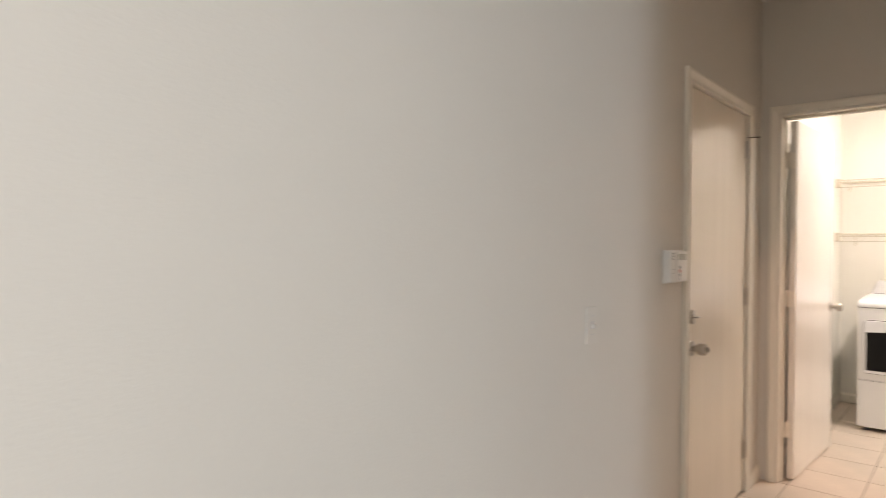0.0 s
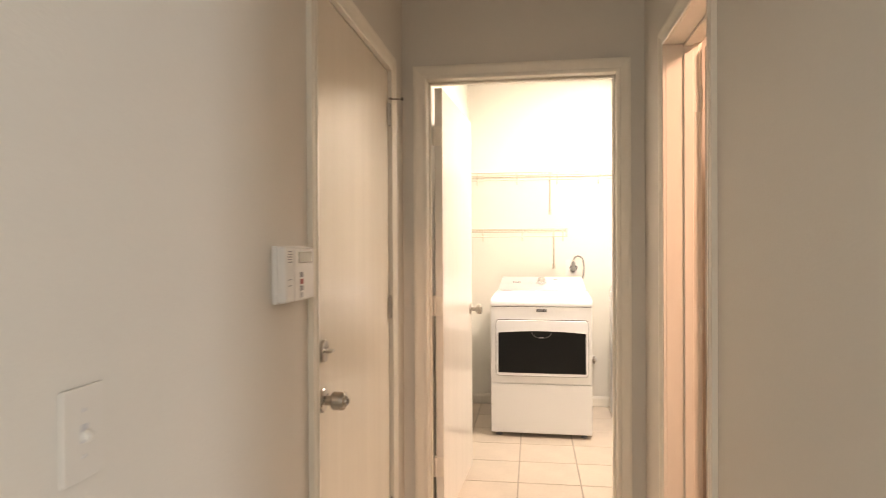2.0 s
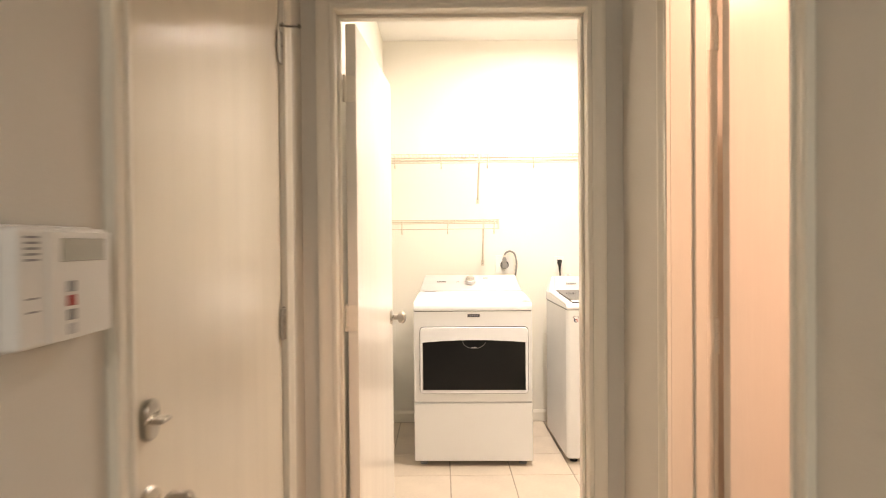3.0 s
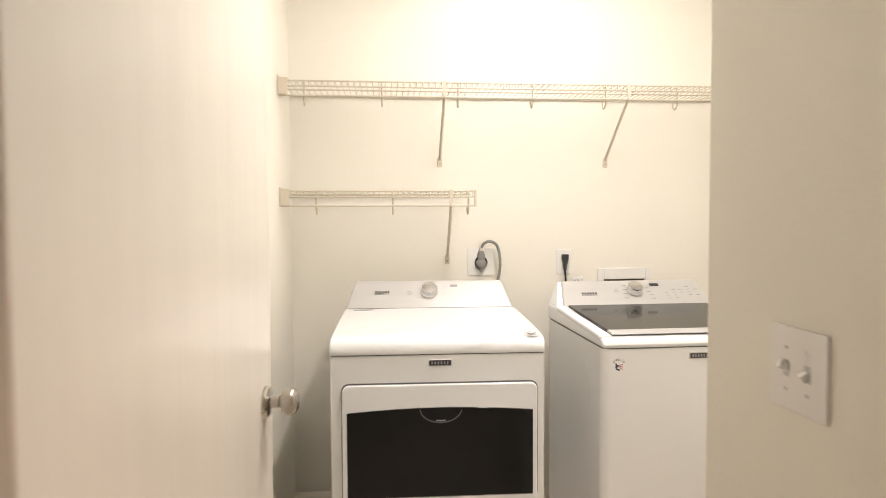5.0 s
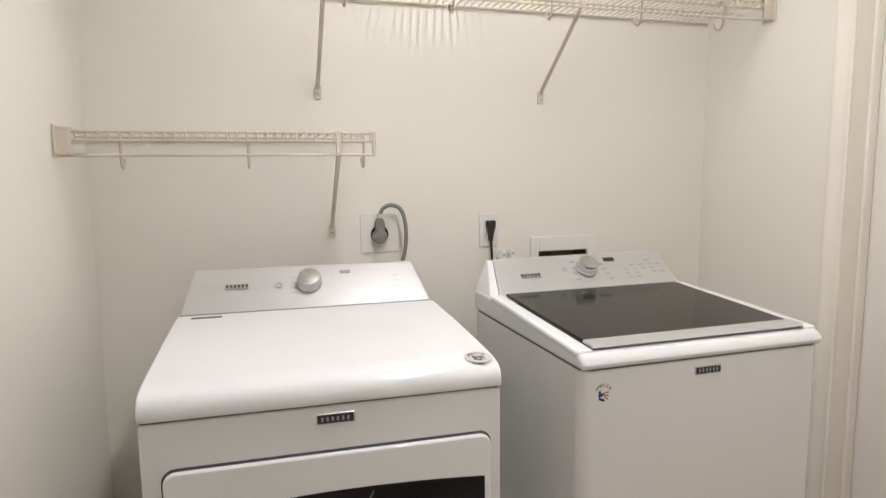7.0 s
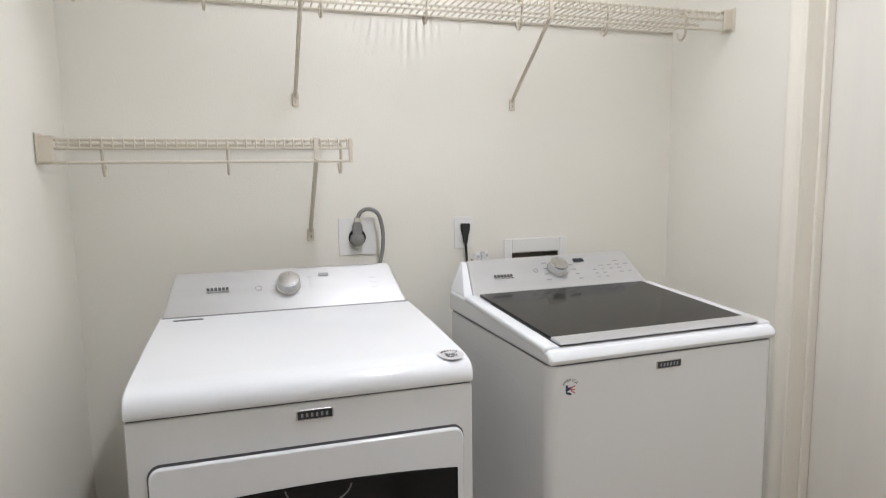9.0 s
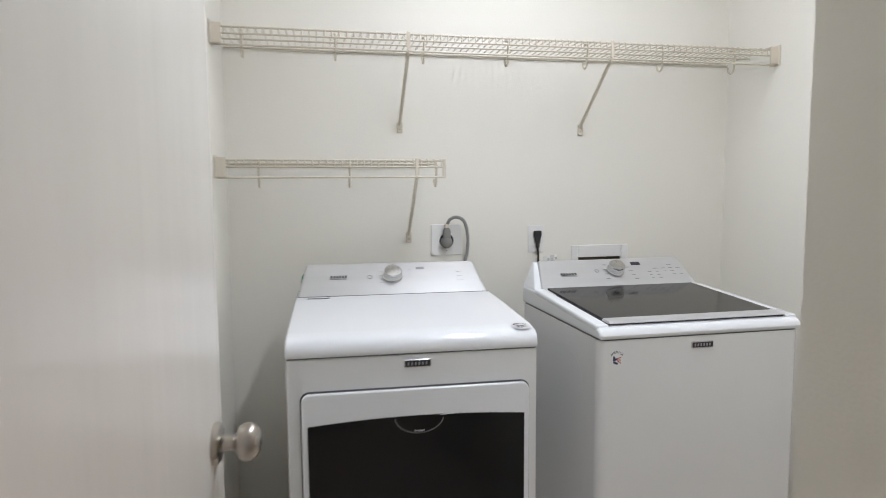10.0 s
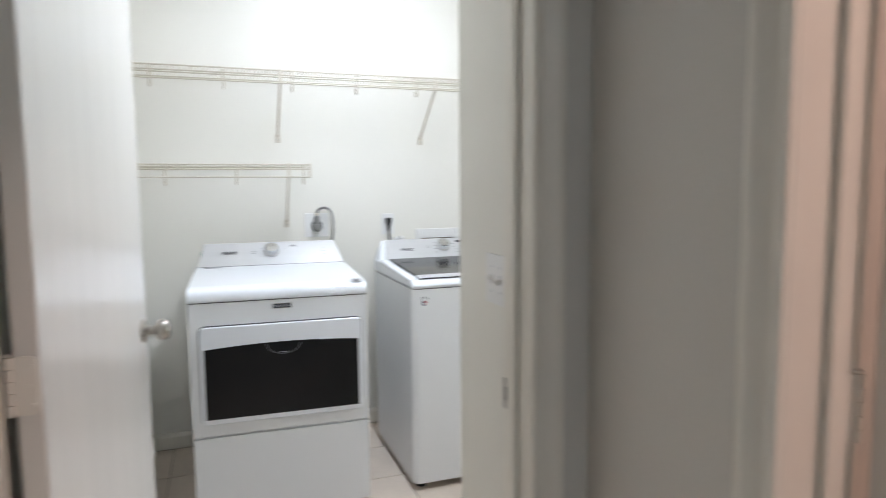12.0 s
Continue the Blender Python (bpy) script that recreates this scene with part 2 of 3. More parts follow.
wall("wall_living_east", [(WX, WX + T, -3.6, -3.2, 0, CEIL), (WX, WX + T, -1.4, RY, 0, CEIL), (WX, WX + T, -3.2, -1.4, 0, 0.3), (WX, WX + T, -3.2, -1.4, 2.15, CEIL)], M_HALL, "unseen warm white wall with window, added to enclose the living room")
wall("wall_side_room_east", [(2.3, 2.3 + T, RY + T, EY - T, 0, CEIL)], M_HALL, "painted side room wall")
wall("wall_side_room_north", [(SDX, 2.3, 4.0, EY - T, 0, CEIL)], M_HALL, "painted side room wall")
wall("ceiling", [(XL - T, WX + T, -3.6 - T, RY + T, CEIL, CEIL + 0.1), (XL - T, 2.3 + T, RY + T, LYB + T, CEIL, CEIL + 0.1)], M_CEIL, "plain white textured ceiling", "ceiling")
floor = wall("floor", [(XL - T, WX + T, -3.6 - T, RY, -0.1, -0.004), (XL - T, 2.3 + T, RY, LYB + T, -0.1, -0.004)], M_GROUT, "beige square ceramic floor tiles with brown grout", "floor")

# window of the living room
win = empty("window_1", pose(WX, -2.3, 1.225), "white framed living room window", "window", kind="structure")
for name, b in (("sill", (0, 0.1, -0.9, 0.9, -0.925, -0.885)), ("frame_head", (0, 0.1, -0.9, 0.9, 0.885, 0.925)), ("frame_jamb", (0, 0.1, -0.9, -0.86, -0.885, 0.885)), ("frame_jamb", (0, 0.1, 0.86, 0.9, -0.885, 0.885)), ("mullion", (0.02, 0.08, -0.025, 0.025, -0.885, 0.885))):
    part(name, box(*b, bevel=0.004), M_PLATE, win)

# ---- doorways, casings and doors ----
CASING = [(0.0, 0.0), (0.0, 0.009), (0.004, 0.012), (0.014, 0.012), (0.017, 0.008), (0.032, 0.010), (0.040, 0.016), (0.052, 0.018), (0.060, 0.015), (0.060, 0.0)]


def loft(a, b):
    bm = bmesh.new()
    lo, hi = [bm.verts.new(p) for p in a], [bm.verts.new(p) for p in b]
    bm.faces.new(lo)
    bm.faces.new(hi[::-1])
    for i in range(len(a)):
        j = (i + 1) % len(a)
        bm.faces.new((lo[i], lo[j], hi[j], hi[i]))
    return bm


def casing(m, w, h, parent, mat):
    """Mitred moulding round an opening of width w and height h that stands in the x-z plane, proud towards -y."""
    part("casing", loft([(-u, -d, 0) for u, d in CASING], [(-u, -d, h + u) for u, d in CASING]), mat, parent, m=m)
    part("casing", loft([(w + u, -d, 0) for u, d in CASING], [(w + u, -d, h + u) for u, d in CASING]), mat, parent, m=m)
    part("casing", loft([(-u, -d, h + u) for u, d in CASING], [(w + u, -d, h + u) for u, d in CASING]), mat, parent, m=m)


def lining(m, w, h, depth, parent, mat, stop=0.09, far=None):
    """Jambs and stops that line an opening, from y = 0 to y = depth."""
    part("jamb", box(-0.02, 0, 0.0005, depth, 0, h, 0.0015, 1), mat, parent, m=m)
    part("jamb", box(w, w + 0.02, 0.0005, far or depth, 0, h, 0.0015, 1), mat, parent, m=m)
    part("jamb_head", box(-0.02, w + 0.02, 0.0005, depth, h, h + 0.02, 0.0015, 1), mat, parent, m=m)
    part("door_stop", box(0, 0.011, stop, stop + 0.032, 0, h - 0.011, 0.002, 1), mat, parent, m=m)
    part("door_stop", box(w - 0.011, w, stop, stop + 0.032, 0, h - 0.011, 0.002, 1), mat, parent, m=m)
    part("door_stop", box(0, w, stop, stop + 0.032, h - 0.011, h, 0.002, 1), mat, parent, m=m)


KNOB = [(0, 0), (0.033, 0), (0.033, 0.004), (0.029, 0.009), (0.016, 0.011), (0.012, 0.014), (0.012, 0.030), (0.016, 0.034), (0.025, 0.038), (0.029, 0.046), (0.029, 0.056), (0.025, 0.064), (0.016, 0.069), (0, 0.071)]
DRUM = [(0, 0), (0.034, 0), (0.034, 0.0041), (0.03, 0.0082), (0.014, 0.0098), (0.014, 0.0279), (0.022, 0.0295), (0.026, 0.0344), (0.026, 0.0607), (0.023, 0.0656), (0.015, 0.0681), (0.013, 0.0738), (0, 0.0746)]


def hinge(parent, m, mat):
    """A butt hinge 0.09 high: knuckles on the origin's upright, leaves towards +x and +y."""
    bm = None
    for k in range(5):
        bm = lathe([(0, 0), (0.0065, 0), (0.0065, 0.0168), (0, 0.0168)], 12, bm, pose(0, 0, -0.045 + 0.018 * k))
    bm = lathe([(0, 0.045), (0.004, 0.045), (0.005, 0.048), (0, 0.051)], 12, bm)
    h = part("hinge", bm, mat, parent, m=m)
    part("hinge_leaf", prism(rounded(0.034, 0.09, 0.010, 4, 0.020, 0), "y", -0.0012, 0.0012), mat, h)
    bm = None
    for z in (-0.03, 0.0, 0.03):
        bm = lathe([(0, 0), (0.0035, 0), (0.003, 0.0012), (0, 0.0014)], 10, bm, pose(0.024 + (0.006 if z else 0), -0.0012, z, 90))
    part("hinge_screws", bm, mat, h)
    return h


# laundry doorway with its open door
d1 = empty("doorway_laundry", pose(DX0, YE, 0), "cream gloss painted casing of the laundry doorway", "door frame", kind="structure")
W1 = DX1 - DX0
casing(pose(0, 0, 0), W1, DH, d1, M_TRIM)
lining(pose(0, 0, 0), W1, DH, YI - YE - 0.0005, d1, M_TRIM, 0.044)
sp = part("strike_plate", prism(rounded(0.028, 0.060, 0.004, 3, 0.098, 0.925), "x", W1 - 0.0015, W1 - 0.0005), M_NICKEL, d1, "tarnished metal strike plate")
part("latch_hole", prism(rounded(0.012, 0.026, 0.002, 2, 0.096, 0.925), "x", W1 - 0.0022, W1 - 0.0016), M_BLACK, sp)

DOOR_A = 3.5
ld = empty("door_1", pose(DX0 + 0.017, 3.754, 0.008, 0, 0, 90 - DOOR_A), "cream gloss painted flush laundry door, standing open", "door", kind="structure")
part("leaf", box(0.007, 0.858, -0.040, -0.004, 0, 2.046, 0.002, 1), M_DOOR, ld)
for y, s in ((-0.040, 90), (-0.004, -90)):
    k = part("door_knob", lathe(KNOB if s == 90 else KNOB[:9] + [(0.02, 0.05), (0, 0.052)], 28), M_NICKEL, ld, "satin nickel round door knob", pose(0.800, y, 0.936, s))
part("latch_plate", prism(rounded(0.025, 0.057, 0.003, 3, -0.022, 0.936), "x", 0.8578, 0.8592), M_NICKEL, ld)
for z in (0.28, 1.03, 1.82):
    hinge(ld, pose(-0.0025, -0.0015, z, 0, 0, -90), M_TRIM)

# entry door in the hall's left wall
d2 = empty("doorway_entry", pose(XL, ED0, 0, 0, 0, 90), "cream gloss painted casing of the entry door", "door frame", kind="structure")
W2 = ED1 - ED0
casing(pose(0, 0, 0), W2, DH2, d2, M_TRIM)
lining(pose(0, 0, 0), W2, DH2, T, d2, M_TRIM, 0.055)
ed = empty("door_2", pose(XL - 0.006, ED0 + 0.003, 0.010, 0, 0, 90), "closed cream flush entry door with deadbolt and knob", "door", kind="structure")
part("leaf", box(0.0, W2 - 0.007, 0.0, 0.044, 0, DH2 - 0.014, 0.0015, 1), M_ENTRY, ed)
ek = part("door_knob", lathe(DRUM, 28), M_NICKEL, ed, "satin nickel drum shaped door knob", pose(0.062, 0.0, 0.876, 90))
part("turn_button", box(-0.002, 0.002, -0.007, 0.007, 0.0735, 0.080, 0.001, 1), M_NICKEL, ek)
db = part("deadbolt", prism(rounded(0.042, 0.064, 0.018, 6), "z", 0, 0.013, 0.004, 2), M_NICKEL, ed, "satin nickel deadbolt plate", pose(0.060, 0.0, 1.016, 90))
part("thumb_turn", box(-0.016, 0.016, -0.004, 0.004, 0.012, 0.034, 0.003, 2), M_NICKEL, db)
for z in (0.22, 1.056, 1.852):
    hinge(ed, pose(W2 - 0.002, -0.006, z, 0, 0, 180), M_NICKEL)
bm = tube([(W2 - 0.004, -0.006, 1.918), (W2 + 0.002, -0.030, 1.918), (W2 - 0.004, -0.060, 1.916)], 0.003)
bm = lathe([(0, 0), (0.007, 0), (0.007, 0.006), (0.004, 0.008), (0, 0.008)], 12, bm, pose(W2 - 0.004, -0.056, 1.916, 90))
bm = tube([(W2 - 0.004, -0.006, 1.918), (W2 - 0.030, -0.018, 1.916)], 0.003, bm=bm)
part("hinge_door_stop", bm, M_INSIDE, ed, "dark metal hinge pin door stop")

# side room doorway with its open door
d3 = empty("doorway_side_room", pose(XR, SD1, 0, 0, 0, -90), "cream gloss painted casing of the side doorway", "door frame", kind="structure")
W3 = SD1 - SD0
casing(pose(0, 0, 0), W3, DH2, d3, M_TRIM)
lining(pose(0, 0, 0), W3, DH2, SDX - XR, d3, M_TRIM, 0.062)
casing(pose(W3, SDX - XR, 0, 0, 0, 180), W3, DH2, d3, M_TRIM)
sd = empty("door_3", pose(SDX + 0.017, SD1 - 0.010, 0.008, 0, 0, 2), "cream painted flush side room door, standing open", "door", kind="structure")
part("leaf", box(0.0, W3 - 0.008, -0.040, -0.004, 0, 2.020, 0.002, 1), M_DOOR, sd)
part("door_knob", lathe(KNOB, 24), M_NICKEL, sd, "satin nickel round door knob", pose(W3 - 0.07, -0.040, 0.915, 90))
for z in (0.24, 1.035, 1.835):
    hinge(sd, pose(-0.010, 0.0085, z, 0, 0, 180), M_TRIM)

# closed door in the laundry's right wall
d4 = empty("doorway_closet", pose(LX1, CD1, 0, 0, 0, -90), "cream gloss painted casing of the closed door", "door frame", kind="structure")
W4 = CD1 - CD0
casing(pose(0, 0, 0), W4, DH2, d4, M_TRIM)
lining(pose(0, 0, 0), W4, DH2, T, d4, M_TRIM, 0.058)
cd = empty("door_4", pose(LX1 + 0.092, CD1 - 0.003, 0.008, 0, 0, -90), "closed cream painted flush door", "door", kind="structure")
part("leaf", box(0.0, W4 - 0.006, 0.0, 0.035, 0, 2.022, 0.002, 1), M_DOOR, cd)

# ---- baseboards ----
SKIRT = [(0, 0), (0.013, 0), (0.013, 0.058), (0.010, 0.066), (0.006, 0.072), (0.004, 0.078), (0, 0.080)]


def skirting(x0, y0, x1, y1):
    """A baseboard from one floor point to another, with the room on its left."""
    d = Vector((x1 - x0, y1 - y0, 0))
    ob = finish("baseboard", prism([(u + 0.0005, z) for u, z in SKIRT], "x", 0, d.length), M_TRIM, m=pose(x0, y0, 0, 0, 0, math.degrees(math.atan2(d.y, d.x))))
    return tagged(ob, "cream gloss painted wooden baseboard", "baseboard", kind="structure")


skirting(LX1, LYB, LX0, LYB)
skirting(LX0, LYB, LX0, YI)
skirting(LX1, CD1 + 0.062, LX1, LYB)
skirting(LX1, EY, LX1, CD0 - 0.062)
skirting(EX, EY, LX1, EY)
skirting(EX, YI + 0.02, EX, EY)
skirting(XL, ED0 - 0.062, XL, -3.6)
skirting(XL, YE, XL, ED1 + 0.062)
skirting(XR, SD1 + 0.062, XR, YE)
skirting(XR, RY, XR, SD0 - 0.062)


# ---- laundry machines ----
def strip(bm, cx, cz, w, h, m, t=0.0006):
    """A flat printed bar on a panel that m puts in place; the panel's own x and y lie in its face."""
    return merge(bm, box(cx - w / 2, cx + w / 2, cz - h / 2, cz + h / 2, 0, t)) if m is None else merge(bm, moved(box(cx - w / 2, cx + w / 2, cz - h / 2, cz + h / 2, 0, t), m))


def moved(bm, m):
    bm.transform(m)
    return bm


def badge(parent, x, y, z):
    """A small dark maker's plate with pale bars in place of letters."""
    b = part("badge", prism(rounded(0.074, 0.021, 0.002, 2, x, z), "y", y - 0.004, y, 0.001, 1), M_CHROME, parent, "chrome framed dark maker's badge")
    part("badge_face", prism(rounded(0.068, 0.016, 0.001, 1, x, z), "y", y - 0.0046, y - 0.004), M_BADGE, b)
    bm = None
    for k in range(6):
        bm = box(x - 0.0275 + k * 0.0098, x - 0.0275 + k * 0.0098 + 0.0048, y - 0.0052, y - 0.0046, z - 0.0040, z + 0.0040, bm=bm)
    part("badge_bars", bm, M_GREY, b)


def sticker(parent, m, mat, dark, red):
    """A round sticker with a dark and red emblem and a word arched over it, in the x-y plane."""
    s = part("sticker", lathe([(0, 0), (0.029, 0), (0.029, 0.0004), (0, 0.0004)], 32), mat, parent, "round white sticker with a flag emblem", m)
    bm = None
    for x, y, w, h, a in ((-0.006, -0.002, 0.014, 0.007, 25), (-0.004, -0.012, 0.016, 0.006, -20), (-0.009, 0.004, 0.006, 0.010, 10)):
        bm = merge(bm, moved(prism(rounded(w, h, 0.0025, 3), "z", 0.0003, 0.0006), pose(x, y, 0, 0, 0, a)))
    part("emblem", bm, dark, s)
    bm = None
    for k in range(3):
        bm = merge(bm, moved(prism(rounded(0.014, 0.0028, 0.001, 2), "z", 0.0003, 0.0007), pose(0.007, 0.003 - 0.006 * k, 0, 0, 0, 15 - 25 * k)))
    part("stripes", bm, red, s)
    for i, ch in enumerate("AMERICA"):
        a = radians(90 + (3 - i) * 17)
        writing("letter", ch, 0.0105, M_BADGE, s, pose(0.0215 * math.cos(a), 0.0215 * math.sin(a) - 0.001, 0.0005, 0, 0, math.degrees(a) - 90))


def control_knob(parent, m):
    k = part("knob", lathe([(0, 0), (0.035, 0), (0.035, 0.004), (0.033, 0.006), (0.0315, 0.026), (0.029, 0.030), (0.012, 0.0315), (0, 0.0315)], 40), M_CHROME, parent, "brushed silver control knob", m)
    part("pointer", box(-0.0012, 0.0012, 0.010, 0.024, 0.0295, 0.0318, 0.0003, 1), M_GREY, k)


def console_face(y0, z0, y1, z1):
    """The pose of a console's sloping face: x across, y up the slope, z out of it."""
    up = Vector((0, y1 - y0, z1 - z0)).normalized()
    out = Vector((0, -up.z, up.y))
    m = Matrix(((1, 0, 0, 0), (0, up.y, out.y, y0), (0, up.z, out.z, z0), (0, 0, 0, 1)))
    return m


# dryer
DW = 0.3412
dryer = empty("dryer", pose(-0.1290, 5.188, 0, 0, 0, -1.5), "white front loading tumble dryer with dark glass door", "dryer")
part("body", box(-DW, DW, 0.012, 0.720, 0.028, 0.884, 0.006), M_CABINET, dryer)
part("front_panel", box(-DW, DW, 0.0, 0.0125, 0.368, 0.884, 0.005), M_CABINET, dryer)
part("lower_panel", box(-DW, DW, 0.0, 0.0125, 0.030, 0.362, 0.005), M_CABINET, dryer)
top = [(-0.003, 0.8865), (-0.006, 0.898), (-0.005, 0.912), (0.003, 0.925), (0.016, 0.933), (0.036, 0.9375), (0.07, 0.9415), (0.30, 0.952), (0.54, 0.958), (0.70, 0.958), (0.715, 0.950), (0.715, 0.8865)]
part("top_panel", prism(top, "x", -DW - 0.001, DW + 0.001, 0.006, 3), M_ENAMEL, dryer)
# Dark strip stands in for shade in the gap under the top.
part("seam", box(-DW + 0.004, DW - 0.004, 0.004, 0.700, 0.880, 0.892), M_GAP, dryer)
# Slab behind the door whose dark colour draws the groove's shade.
part("groove_shade", prism(rounded(0.627, 0.383, 0.025, 6, 0.0055, 0.607), "y", -0.0012, 0.004), M_GAP, dryer, "dark groove round the door")
door = part("door", prism(rounded(0.620, 0.376, 0.022, 6, 0.0055, 0.607), "y", -0.016, -0.0012, 0.005, 3), M_ENAMEL, dryer, "white framed door with dark glass window")
gl, gr, gb = -0.289, 0.300, 0.440
arch = [(gl, gb), (gr, gb)] + [(gr + (gl - gr) * i / 12, 0.710 + 0.013 * (1 - (2 * i / 12 - 1) ** 2)) for i in range(13)]
part("window", prism(arch, "y", -0.0185, -0.0150, 0.001, 1), M_DARKGLASS, door, "dark tinted glass")
arc = [(0.006 + 0.066 * math.cos(radians(a)), 0.720 + 0.044 * math.sin(radians(a))) for a in range(180, 361, 12)]
hr = part("handle_recess", prism(arc, "y", -0.0196, -0.0186), M_DARKGLASS, door, "dark half round finger grip")
rim = [(0.006 + 0.066 * math.cos(radians(a)), -0.0198, 0.720 + 0.044 * math.sin(radians(a))) for a in range(184, 357, 8)]
part("grip_rim", tube(rim, 0.0018), M_GAP, hr)
# The light crescent in the grip is a highlight modelled as a grey arc.
part("grip_highlight", tube([(0.006 + 0.055 * math.cos(radians(a)), -0.0205, 0.716 + 0.034 * math.sin(radians(a))) for a in range(255, 286, 5)], 0.0018), M_GREY, hr)
# console
CY0, CZ0, CY1, CZ1 = 0.545, 0.957, 0.668, 1.052
bot = [(-0.338, CY0), (0.338, CY0), (0.338, 0.712), (-0.338, 0.712)]
tpt = [(-0.309, CY1), (0.309, CY1), (0.309, 0.700), (-0.309, 0.700)]
part("console", prism(bot, "z", CZ0 - 0.004, CZ1, 0.008, 3, end=tpt), M_SILVER, dryer, "silver control console")
F = console_face(CY0, CZ0, CY1, CZ1)
control_knob(dryer, F @ pose(0.000, 0.090, 0.001))
bm = None
for k in range(6):
    bm = strip(bm, -0.220 + 0.0102 * k, 0.094, 0.0072, 0.011, F @ pose(0, 0, 0.0006))
bm = strip(bm, -0.1945, 0.082, 0.060, 0.0016, F @ pose(0, 0, 0.0006))
part("brand_bars", bm, M_GAP, dryer)
bm = None
for k in range(4):
    bm = strip(bm, -0.040, 0.060 + 0.018 * k, 0.018, 0.0022, F @ pose(0, 0, 0.0006))
    bm = strip(bm, 0.062, 0.120 - 0.012 * k, 0.012 if k < 2 else 0.006, 0.0018, F @ pose(0, 0, 0.0006))
for k in range(3):
    bm = strip(bm, 0.247, 0.064 + 0.020 * k, 0.020, 0.0018, F @ pose(0, 0, 0.0006))
tagged(part("panel_print", bm, M_LIGHTGREY, dryer), kind="stuff")
part("start_button", lathe([(0.008, 0), (0.0095, 0), (0.0095, 0.001), (0.008, 0.001), (0.008, 0)], 24), M_GREY, dryer, m=F @ pose(-0.084, 0.088, 0.0006))
part("display", box(0.088, 0.118, 0.121, 0.133, 0.0002, 0.0012), M_GREY, dryer, m=F)
# Thin dark strip draws the shaded line where console meets top.
part("console_seam", box(-0.336, 0.336, CY0 - 0.0035, CY0 + 0.004, 0.9570, 0.9590), M_GAP, dryer)
part("label_strip", box(-0.302, -0.229, 0.503, 0.516, 0.9575, 0.9588), M_GAP, dryer, "grey printed label strip")
badge(dryer, 0.005, 0.0, 0.860)
sticker(dryer, pose(0.305, 0.038, 0.9390, 6), M_LIGHTGREY, M_BADGE, M_BADGE)
for x in (-0.29, 0.29):
    for y in (0.06, 0.66):
        part("foot", lathe([(0, 0), (0.022, 0), (0.024, 0.006), (0.012, 0.012), (0.010, 0.032), (0, 0.032)], 16), M_GREY, dryer, m=pose(x, y, 0))

M_GREEN = material("green_wire_vinyl", (0.10, 0.32, 0.20), 0.45, vary=0.06, scale=30)
part("earth_wire", tube(curve_points([(-0.322, 0.722, 0.70), (-0.330, 0.724, 0.93), (-0.326, 0.716, 1.000), (-0.314, 0.708, 1.020)], 6), 0.0035), M_GREEN, dryer, "thin green earth wire")
dryer.scale = (1, 1, 1.014)

# washer
WW = 0.3395
washer = empty("washer", pose(0.755, 5.214, 0, 0, 0, 0.6), "white top loading washing machine with smoked glass lid", "washing machine")
part("body", prism(rounded(2 * WW, 0.672, 0.030, 6, 0, 0.336), "z", 0.032, 0.8945, 0.002, 1), M_CABINET, washer)
for s in (-1, 1):
    bm = prism(rounded(0.46, 0.70, 0.10, 8, 0.34, 0.47), "x", s * WW, s * (WW + 0.0004), 0.00035, 1)
    part("side_emboss", bm, M_CABINET, washer)
# Dark fill stands in for shade between cabinet and deck.
part("seam", prism(rounded(2 * WW - 0.008, 0.664, 0.026, 5, 0, 0.336), "z", 0.890, 0.900), M_GAP, washer)
deck = [(-0.002, 0.8965), (-0.006, 0.910), (-0.003, 0.922), (0.010, 0.931), (0.03, 0.935), (0.54, 0.964), (0.66, 0.964), (0.672, 0.955), (0.672, 0.8965)]
part("deck", prism(deck, "x", -WW - 0.001, WW + 0.001, 0.012, 4), M_ENAMEL, washer)
SL = math.degrees(math.atan2(0.029, 0.51))
LM = pose(0, 0.03, 0.935, SL)
# Black slab that stands in for the shadow under the handle strip.
part("lid_gap_shade", box(-0.298, 0.298, -0.003, 0.40, 0.0005, 0.0030), M_BLACK, washer, m=LM)
lid = part("lid", box(-0.298, 0.298, 0.040, 0.486, 0.002, 0.010, 0.003, 2), M_LIDGLASS, washer, "smoked grey glass lid", LM)
part("lid_handle", prism([(-0.008, 0.004), (-0.011, 0.007), (-0.007, 0.011), (0.004, 0.0135), (0.036, 0.0125), (0.041, 0.004)], "x", -0.300, 0.300, 0.002, 2), M_SILVER, lid, "silver front handle strip")
for s in (-1, 1):
    part("side_rim", box(s * 0.321 - 0.021, s * 0.321 + 0.021, -0.012, 0.500, -0.016, 0.0052, 0.008, 4), M_ENAMEL, washer, m=LM)
WY0, WZ0, WY1, WZ1 = 0.522, 0.966, 0.648, 1.056
bot = [(-0.314, WY0), (0.332, WY0), (0.332, 0.668), (-0.314, 0.668)]
tpt = [(-0.284, WY1), (0.320, WY1), (0.322, 0.668), (-0.284, 0.668)]
part("console", prism(bot, "z", WZ0 - 0.006, WZ1, 0.007, 3, end=tpt), M_SILVER, washer, "silver control console")
bot = [(-0.338, WY0 + 0.02), (-0.315, WY0), (-0.315, 0.668), (-0.338, 0.668)]
tpt = [(-0.302, WY1 + 0.004), (-0.286, WY1), (-0.286, 0.668), (-0.302, 0.668)]
part("console_cheek", prism(bot, "z", WZ0 - 0.004, WZ1 - 0.003, 0.004, 2, end=tpt), M_ENAMEL, washer)
F = console_face(WY0, WZ0, WY1, WZ1)
control_knob(washer, F @ pose(0.017, 0.090, 0.001))
bm = None
